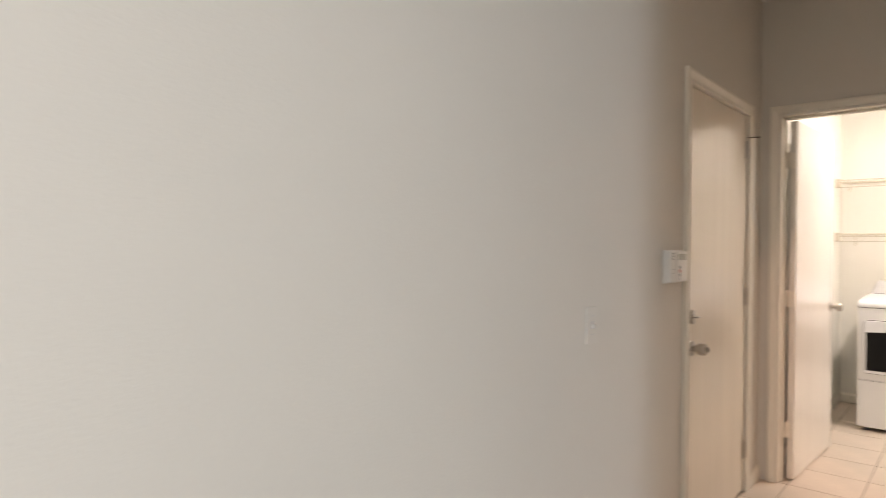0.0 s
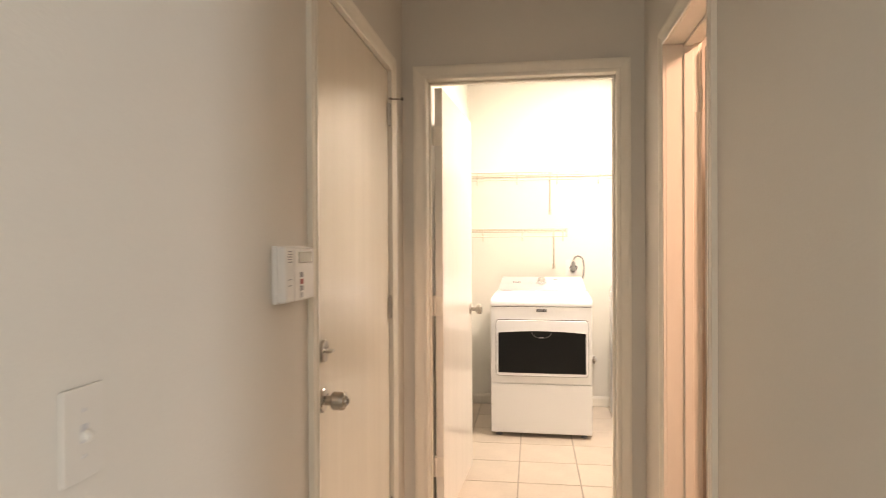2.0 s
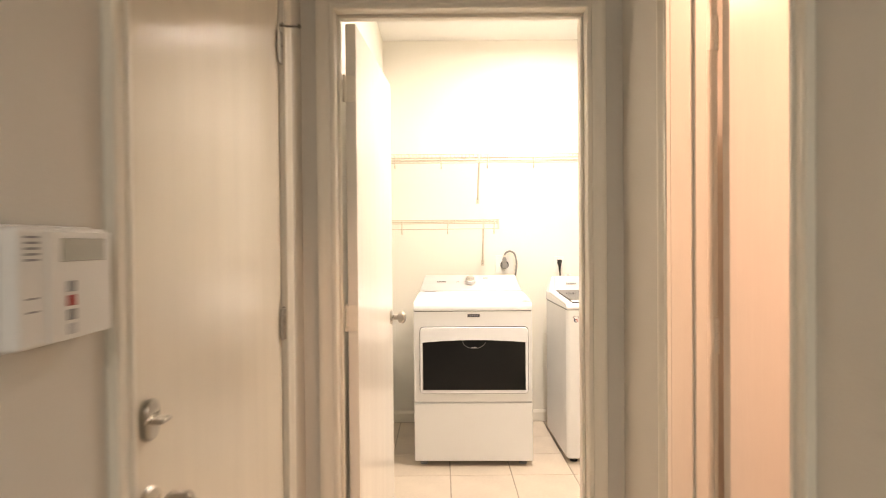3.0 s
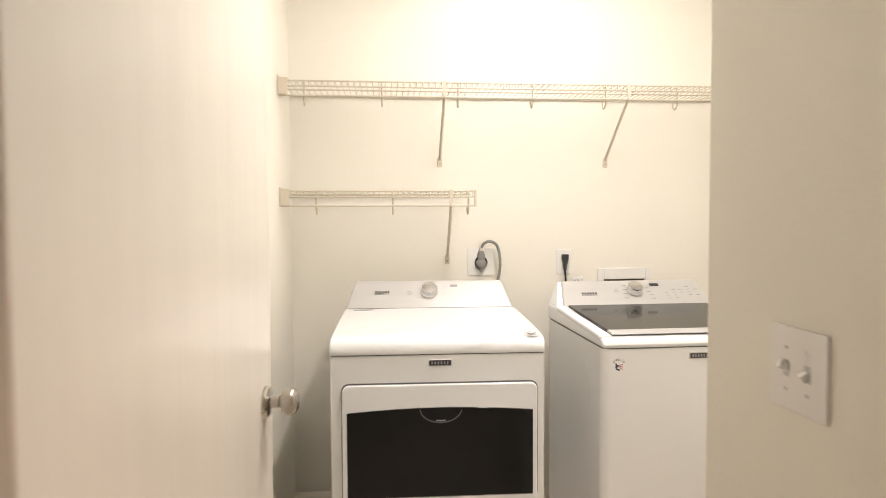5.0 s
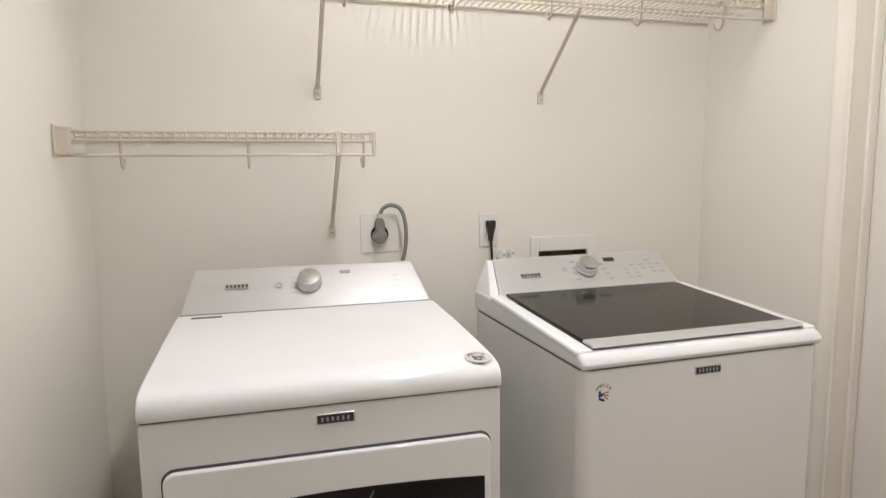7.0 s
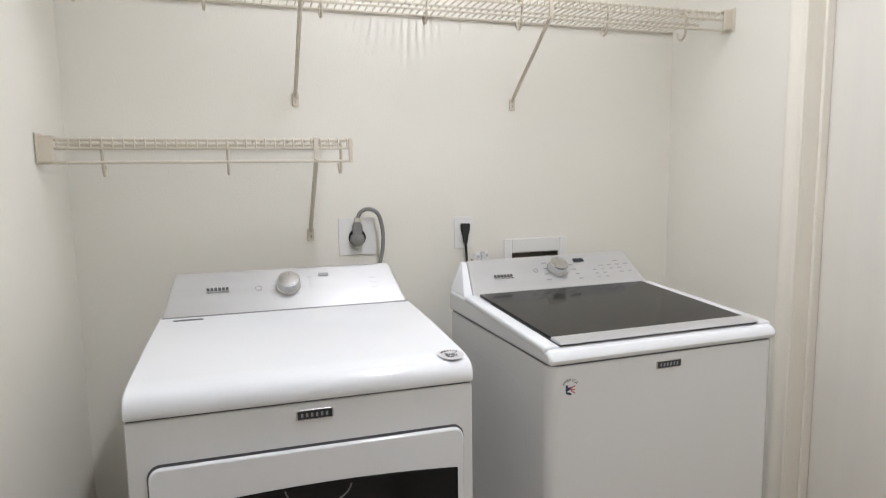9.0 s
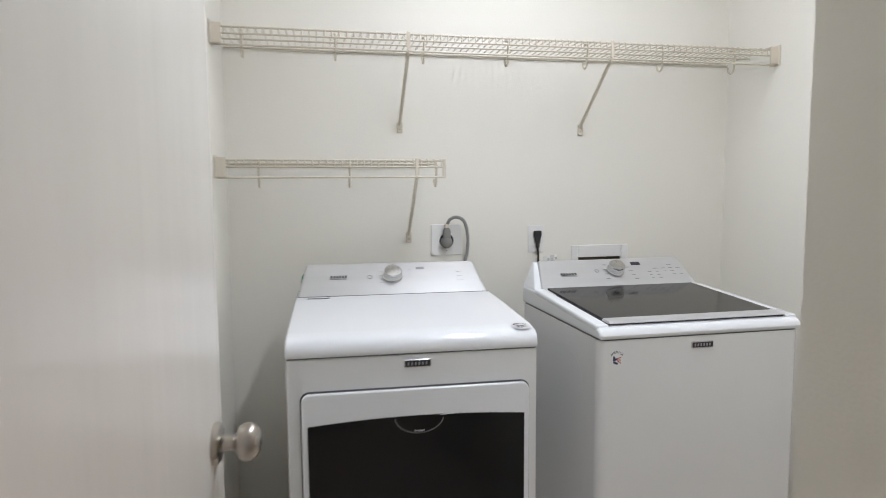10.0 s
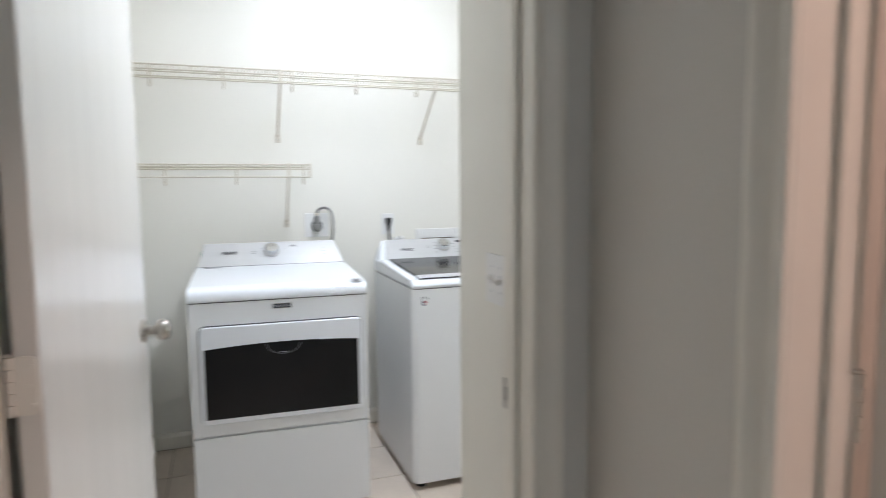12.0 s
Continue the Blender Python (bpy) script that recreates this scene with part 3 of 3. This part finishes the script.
for k in range(6):
    bm = strip(bm, -0.213 + 0.0115 * k, 0.078, 0.0085, 0.010, F @ pose(0, 0, 0.0006))
bm = strip(bm, -0.184, 0.066, 0.068, 0.0016, F @ pose(0, 0, 0.0006))
part("brand_bars", bm, M_GAP, washer)
rng = random.Random(4)
bm = None
for k in range(4):
    bm = strip(bm, -0.030 + 0.004 * k, 0.045 + 0.026 * k, 0.018, 0.0032, F @ pose(0, 0, 0.0006))
    bm = strip(bm, 0.088 - 0.004 * k, 0.040 + 0.022 * k, 0.016, 0.003, F @ pose(0, 0, 0.0006))
for c in range(5):
    for k in range(5):
        if rng.random() < 0.8:
            bm = strip(bm, 0.158 + 0.033 * c, 0.040 + 0.018 * k, rng.uniform(0.010, 0.020), 0.0024, F @ pose(0, 0, 0.0006))
tagged(part("panel_print", bm, M_GREY, washer), kind="stuff")
part("display", prism(rounded(0.040, 0.017, 0.002, 2, 0.117, 0.126), "z", 0.0003, 0.0014), M_BADGE, washer, "small dark display", F)
part("start_button", lathe([(0.007, 0), (0.0085, 0), (0.0085, 0.001), (0.007, 0.001), (0.007, 0)], 20), M_GREY, washer, m=F @ pose(-0.062, 0.090, 0.0006))
badge(washer, -0.006, 0.0, 0.868)
sticker(washer, pose(-0.285, -0.0004, 0.840, 90), M_CABINET, M_NAVY, M_RED)
for x in (-0.29, 0.29):
    for y in (0.06, 0.61):
        part("foot", lathe([(0, 0), (0.022, 0), (0.024, 0.006), (0.012, 0.012), (0.010, 0.034), (0, 0.034)], 16), M_BLACK, washer, m=pose(x, y, 0))


# ---- wire shelves ----
def wire_shelf(x0, x1, z, braces, hooks, brace_drop, label, open_end):
    """A wire shelf 0.30 deep with a turned down front lip, standing off the back wall."""
    yf, yb = 5.800, LYB - 0.008
    s = empty("wire_shelf", pose(x0, LYB, z), label, "wire shelf", "wire shelves on the back wall")
    back = Matrix.Translation((-x0, -LYB, -z))
    rails = ((yf, 0.0, "front_rail"), (yf - 0.003, -0.022, "front_rail"), (yf - 0.004, -0.059, "lip_rail"), (yb, -0.004, "back_rail"), ((yf + yb) / 2, -0.006, "middle_rail"))
    for y, dz, name in rails:
        part(name, moved(tube([(x0 + 0.006, y, z + dz), (x1 - 0.006, y, z + dz)], 0.0036), back), M_WIRE, s)
    n = int((x1 - x0 - 0.03) / 0.0254)
    me = None
    for i in range(n + 1):
        x = x0 + 0.016 + (x1 - x0 - 0.032) * i / n
        if me is None:
            w = part("wire", moved(tube([(0, yb + 0.002, z + 0.0025), (0, yf, z + 0.0045), (0, yf - 0.004, z + 0.002), (0, yf - 0.006, z - 0.022)], 0.0021, 6), Matrix.Translation((0, -LYB, -z))), M_WIRE, s)
            me = w.data
        else:
            w = new("wire", me)
            w.parent = s
        w.location = (x - x0, 0, 0)
    for x in hooks:
        p = curve_points([(x, yf + 0.035, z - 0.002), (x, yf + 0.006, z - 0.010), (x, yf + 0.008, z - 0.052), (x, yf + 0.012, z - 0.080), (x, yf + 0.028, z - 0.092), (x, yf + 0.044, z - 0.082), (x, yf + 0.048, z - 0.066)], 5)
        part("rod_hook", moved(tube(p, 0.0042), back), M_WIRE, s, "cream plastic coated rod hook")
    for xt, xb in braces:
        b = part("brace", moved(loft([(xt - 0.006, yf - 0.008, z + 0.008), (xt + 0.006, yf - 0.008, z + 0.008), (xt + 0.006, yf - 0.002, z + 0.010), (xt - 0.006, yf - 0.002, z + 0.010)], [(xt - 0.006, yf - 0.010, z - 0.055), (xt + 0.006, yf - 0.010, z - 0.055), (xt + 0.006, yf - 0.004, z - 0.055), (xt - 0.006, yf - 0.004, z - 0.055)]), back), M_WIREEND, s, "cream diagonal support brace")
        zb = z - brace_drop
        part("brace_bar", moved(tube([(xt, yf - 0.007, z - 0.050), (xb, LYB - 0.014, zb + 0.035), (xb, LYB - 0.006, zb + 0.020)], 0.0065), back), M_WIREEND, b)
        foot = part("brace_foot", moved(prism(rounded(0.022, 0.042, 0.004, 3, xb, zb + 0.010), "y", LYB - 0.007, LYB - 0.0005, 0.0015, 1), back), M_WIREEND, b)
        part("screw", moved(lathe([(0, 0), (0.004, 0), (0.003, 0.002), (0, 0.002)], 10, m=pose(xb, LYB - 0.007, zb + 0.004, 90)), back), M_NICKEL, foot)
    ends = [(x0, 1)] if open_end else [(x0, 1), (x1, -1)]
    for x, d in ends:
        bm = box(min(x, x + d * 0.003), max(x, x + d * 0.003), yf - 0.030, yf + 0.030, z - 0.062, z + 0.016, 0.001, 1)
        bm = box(min(x, x + d * 0.036), max(x, x + d * 0.036), yf - 0.018, yf - 0.011, z - 0.058, z + 0.006, 0.002, 1, bm)
        bm = box(min(x, x + d * 0.036), max(x, x + d * 0.036), yf - 0.018, yf + 0.010, z + 0.005, z + 0.010, 0.001, 1, bm)
        part("end_bracket", moved(bm, back), M_WIREEND, s, "cream plastic wall bracket")
    if open_end:
        for y, za, zb in ((yf - 0.004, 0.002, -0.063),):
            part("end_cap", moved(box(x1 - 0.012, x1, y - 0.005, y + 0.005, z + zb, z + za + 0.004, 0.002, 1), back), M_WIREEND, s)
    return s


wire_shelf(LX0 + 0.002, LX1 - 0.002, 1.885, ((-0.047, -0.041), (0.730, 0.737)), [-0.613 + 0.312 * i for i in range(7)], 0.306, "long cream wire shelf with rod hooks and braces", False)
wire_shelf(LX0 + 0.002, 0.085, 1.443, ((-0.021, -0.009),), [-0.570, -0.260, 0.052], 0.308, "short cream wire shelf ending at an open corner", True)

# ---- wall fittings ----
o1 = empty("dryer_outlet", pose(0.148, LYB, 1.132), "white wall plate holding a large dryer socket", "outlet")
part("plate", prism(rounded(0.128, 0.128, 0.004, 3), "y", -0.006, -0.0005, 0.002, 2), M_PLATE, o1)
part("socket", lathe([(0, 0), (0.030, 0), (0.030, 0.002), (0, 0.002)], 28), M_BLACK, o1, m=pose(0.0, -0.006, -0.004, 90))
for z in (-0.045, 0.045):
    part("screw", lathe([(0, 0), (0.003, 0), (0.0025, 0.001), (0, 0.001)], 10), M_NICKEL, o1, m=pose(0.0, -0.006, z, 90))
DC = dryer.matrix_basis.inverted() @ pose(0.146, LYB - 0.008, 1.122)
pl = part("plug", lathe([(0, 0), (0.024, 0), (0.025, 0.012), (0.022, 0.026), (0.016, 0.030), (0, 0.031)], 24, m=pose(0, 0, 0, 90)), M_CORD, dryer, "grey round power plug", DC)
part("plug_neck", prism([(-0.014, 0.0), (0.014, 0.0), (0.016, 0.045), (0.009, 0.062), (-0.009, 0.062), (-0.016, 0.045)], "y", -0.028, -0.004, 0.004, 2), M_CORD, pl)
part("strain_relief", box(-0.009, 0.009, -0.024, -0.008, 0.060, 0.076, 0.003, 2), M_WIREEND, pl)
part("cord", tube(curve_points([(0, -0.016, 0.068), (0.012, -0.020, 0.094), (0.040, -0.026, 0.104), (0.070, -0.032, 0.086), (0.083, -0.038, 0.030), (0.080, -0.040, -0.040), (0.062, -0.045, -0.110), (0.03, -0.06, -0.26), (0.0, -0.10, -0.45)], 7), 0.0068), M_CORD, dryer, "thick grey power cord", DC)
o2 = empty("washer_outlet", pose(0.540, LYB, 1.128), "white double socket wall plate", "outlet")
part("plate", prism(rounded(0.070, 0.115, 0.004, 3), "y", -0.006, -0.0005, 0.002, 2), M_PLATE, o2)
for z in (0.022, -0.022):
    part("receptacle", prism(rounded(0.033, 0.028, 0.010, 5, 0, z), "y", -0.0085, -0.0055, 0.001, 1), M_PLATE, o2)
WC = washer.matrix_basis.inverted() @ pose(0.542, LYB - 0.008, 1.150)
part("plug", prism([(-0.016, 0.013), (0.016, 0.013), (0.015, -0.010), (0.007, -0.040), (0.005, -0.062), (-0.005, -0.062), (-0.007, -0.040), (-0.015, -0.010)], "y", -0.024, -0.002, 0.004, 2), M_BLACK, washer, "black moulded power plug", WC)
part("cord", tube(curve_points([(0, -0.013, -0.055), (0.003, -0.014, -0.10), (0.006, -0.022, -0.20), (0.03, -0.04, -0.35)], 7), 0.0045), M_BLACK, washer, "black power cord", WC)
ob = empty("washer_box", pose(0.8335, LYB, 0.98), "cream recessed washer connection box", "outlet box")
bm = None
for b in ((-0.132, -0.100, -0.115, 0.115), (0.100, 0.132, -0.115, 0.115), (-0.100, 0.100, 0.062, 0.115), (-0.100, 0.100, -0.115, -0.078)):
    bm = box(b[0], b[1], -0.010, -0.0005, b[2], b[3], 0.002, 1, bm)
part("frame", bm, M_PLATE, ob)
bm = box(-0.099, 0.099, 0.085, 0.089, -0.080, 0.080)
for b in ((-0.0985, -0.0955, -0.0795, 0.0795), (0.0955, 0.0985, -0.0795, 0.0795), (-0.095, 0.095, 0.0765, 0.0795), (-0.095, 0.095, -0.0795, -0.0765)):
    bm = box(b[0], b[1], -0.002, 0.085, b[2], b[3], 0, 1, bm)
part("recess", bm, M_INSIDE, ob, "dark brown box inside")
hose = empty("supply_hose", pose(0.562, LYB - 0.045, 1.030), "brown supply hose end with a crumpled white paper tag", "hose")
part("hose", tube(curve_points([(0.010, -0.01, -0.30), (-0.004, 0.0, -0.14), (-0.008, 0.0, -0.04), (-0.004, -0.004, 0.004)], 6), 0.006), M_COPPER, hose)
part("collar", lathe([(0.0062, -0.006), (0.0095, -0.006), (0.0095, 0.006), (0.0062, 0.006), (0.0062, -0.006)], 16), M_PLATE, hose, m=pose(-0.006, -0.001, -0.010))
fold = [(-0.006, -0.006), (0.010, -0.014), (0.026, -0.008), (0.042, -0.018), (0.056, -0.011)]
tag = part("paper_tag", prism(fold + [(x, y + 0.0012) for x, y in fold[::-1]], "z", -0.010, 0.022), M_PLATE, hose, "crumpled white paper tag", pose(0, 0, 0.004, 0, -8))
for k, (x, y) in enumerate(((0.016, -0.0125), (0.033, -0.0138), (0.048, -0.0168))):
    part("tag_print", box(x - 0.005, x + 0.005, y - 0.0016, y - 0.0006, 0.002 - 0.004 * (k % 2), 0.012), M_LIGHTGREY, tag)


gv = empty("gas_valve", pose(0.305, LYB, 0.385), "small capped gas valve on the back wall", "valve")
part("flange", lathe([(0, 0), (0.030, 0.0005), (0.030, 0.004), (0.024, 0.007), (0.012, 0.008), (0, 0.008)], 24), M_PLATE, gv, m=pose(0, 0, 0, 90))
part("stub", lathe([(0, 0.007), (0.011, 0.007), (0.011, 0.045), (0.016, 0.046), (0.016, 0.066), (0.012, 0.070), (0, 0.070)], 16), M_NICKEL, gv, m=pose(0, 0, 0, 90))
part("lever", box(-0.005, 0.005, -0.058, -0.050, -0.028, 0.034, 0.002, 1), M_INSIDE, gv)


def switch_plate(m, w, gangs, label, mat):
    """A wall plate with toggles, in the x-z plane, proud towards -y."""
    s = empty("light_switch", m, label, "light switch")
    part("plate", prism(rounded(w, 0.122, 0.004, 3), "y", -0.006, -0.0005, 0.0025, 2), mat, s)
    for x, up in gangs:
        part("toggle", box(-0.0048, 0.0048, -0.014, 0.0, -0.006, 0.006, 0.002, 2), mat, s, m=pose(x, -0.005, 0, 28 if up else -28))
        part("slot", box(x - 0.006, x + 0.006, -0.0066, -0.0058, -0.012, 0.012), M_LIGHTGREY, s)
        for z in (-0.03, 0.03):
            part("screw", lathe([(0, 0), (0.003, 0), (0.0025, 0.001), (0, 0.001)], 10), M_LIGHTGREY, s, m=pose(x, -0.006, z, 90))
    return s


switch_plate(pose(EX, 4.058, 1.104, 0, 0, -90), 0.122, ((-0.023, 0), (0.023, 1)), "white double toggle light switch plate", M_PLATE)
switch_plate(pose(XL, 1.612, 1.081, 0, 0, 90), 0.076, ((0.0, 1),), "almond toggle light switch plate on the hall wall", M_ALMOND)

# alarm panel beside the entry door
ap = empty("alarm_panel", pose(XL, 2.305, 1.256, 0, 0, 90), "white plastic alarm keypad with closed cover", "alarm keypad")
part("back_case", box(-0.090, 0.090, -0.014, -0.0005, -0.067, 0.067, 0.004, 2), M_PLATE, ap)
fc = part("front_case", box(-0.086, 0.088, -0.034, -0.012, -0.064, 0.064, 0.006, 3), M_PLATE, ap)
cv = part("cover", box(-0.040, 0.086, -0.0375, -0.033, -0.062, 0.060, 0.002, 2), M_PLATE, fc)
part("display", box(-0.018, 0.070, -0.0385, -0.0372, 0.026, 0.052, 0.0005, 1), M_LCD, fc, "grey liquid crystal display")
for k, mt in enumerate((M_GREY, M_RED, M_GREY, M_LIGHTGREY)):
    part("key", box(-0.008, 0.008, -0.0390, -0.0372, -0.002 - 0.016 * k - 0.006, -0.002 - 0.016 * k + 0.006, 0.0005, 1), mt, fc)
bm = None
for k in range(5):
    bm = box(-0.074, -0.052, -0.0348, -0.0338, 0.028 + 0.006 * k, 0.0305 + 0.006 * k, bm=bm)
part("speaker_slots", bm, M_GREY, fc)
bm = None
for z in (-0.012, -0.026):
    bm = box(-0.072, -0.054, -0.0348, -0.0338, z, z + 0.002, bm=bm)
part("status_marks", bm, M_GREY, fc)

# ---- floor tiles ----
P, G = 0.343, 0.006
tile_meshes = {}
for i in range(-4, 12):
    for j in range(-24, 7):
        x0, x1 = -0.267 + i * P + G / 2, -0.267 + (i + 1) * P - G / 2
        y0, y1 = 4.710 + j * P + G / 2, 4.710 + (j + 1) * P - G / 2
        if y1 > RY and y0 < LYB:
            lx, hx = (XL, XR) if y0 < YE else (LX0, LX1)
            if y0 < YE < y1:
                lx, hx = XL, XR
        else:
            continue
        x0, x1, y0, y1 = max(x0, lx), min(x1, hx), max(y0, RY), min(y1, LYB)
        if x1 - x0 < 0.02 or y1 - y0 < 0.02:
            continue
        key = (round(x1 - x0, 3), round(y1 - y0, 3))
        if key not in tile_meshes:
            t = part("tile", box(0, x1 - x0, 0, y1 - y0, -0.006, 0.0, 0.0015, 1), M_TILE, floor, m=pose(x0, y0, 0))
            tile_meshes[key] = t.data
        else:
            t = new("tile", tile_meshes[key])
            t.parent = floor
            t.location = (x0, y0, 0)
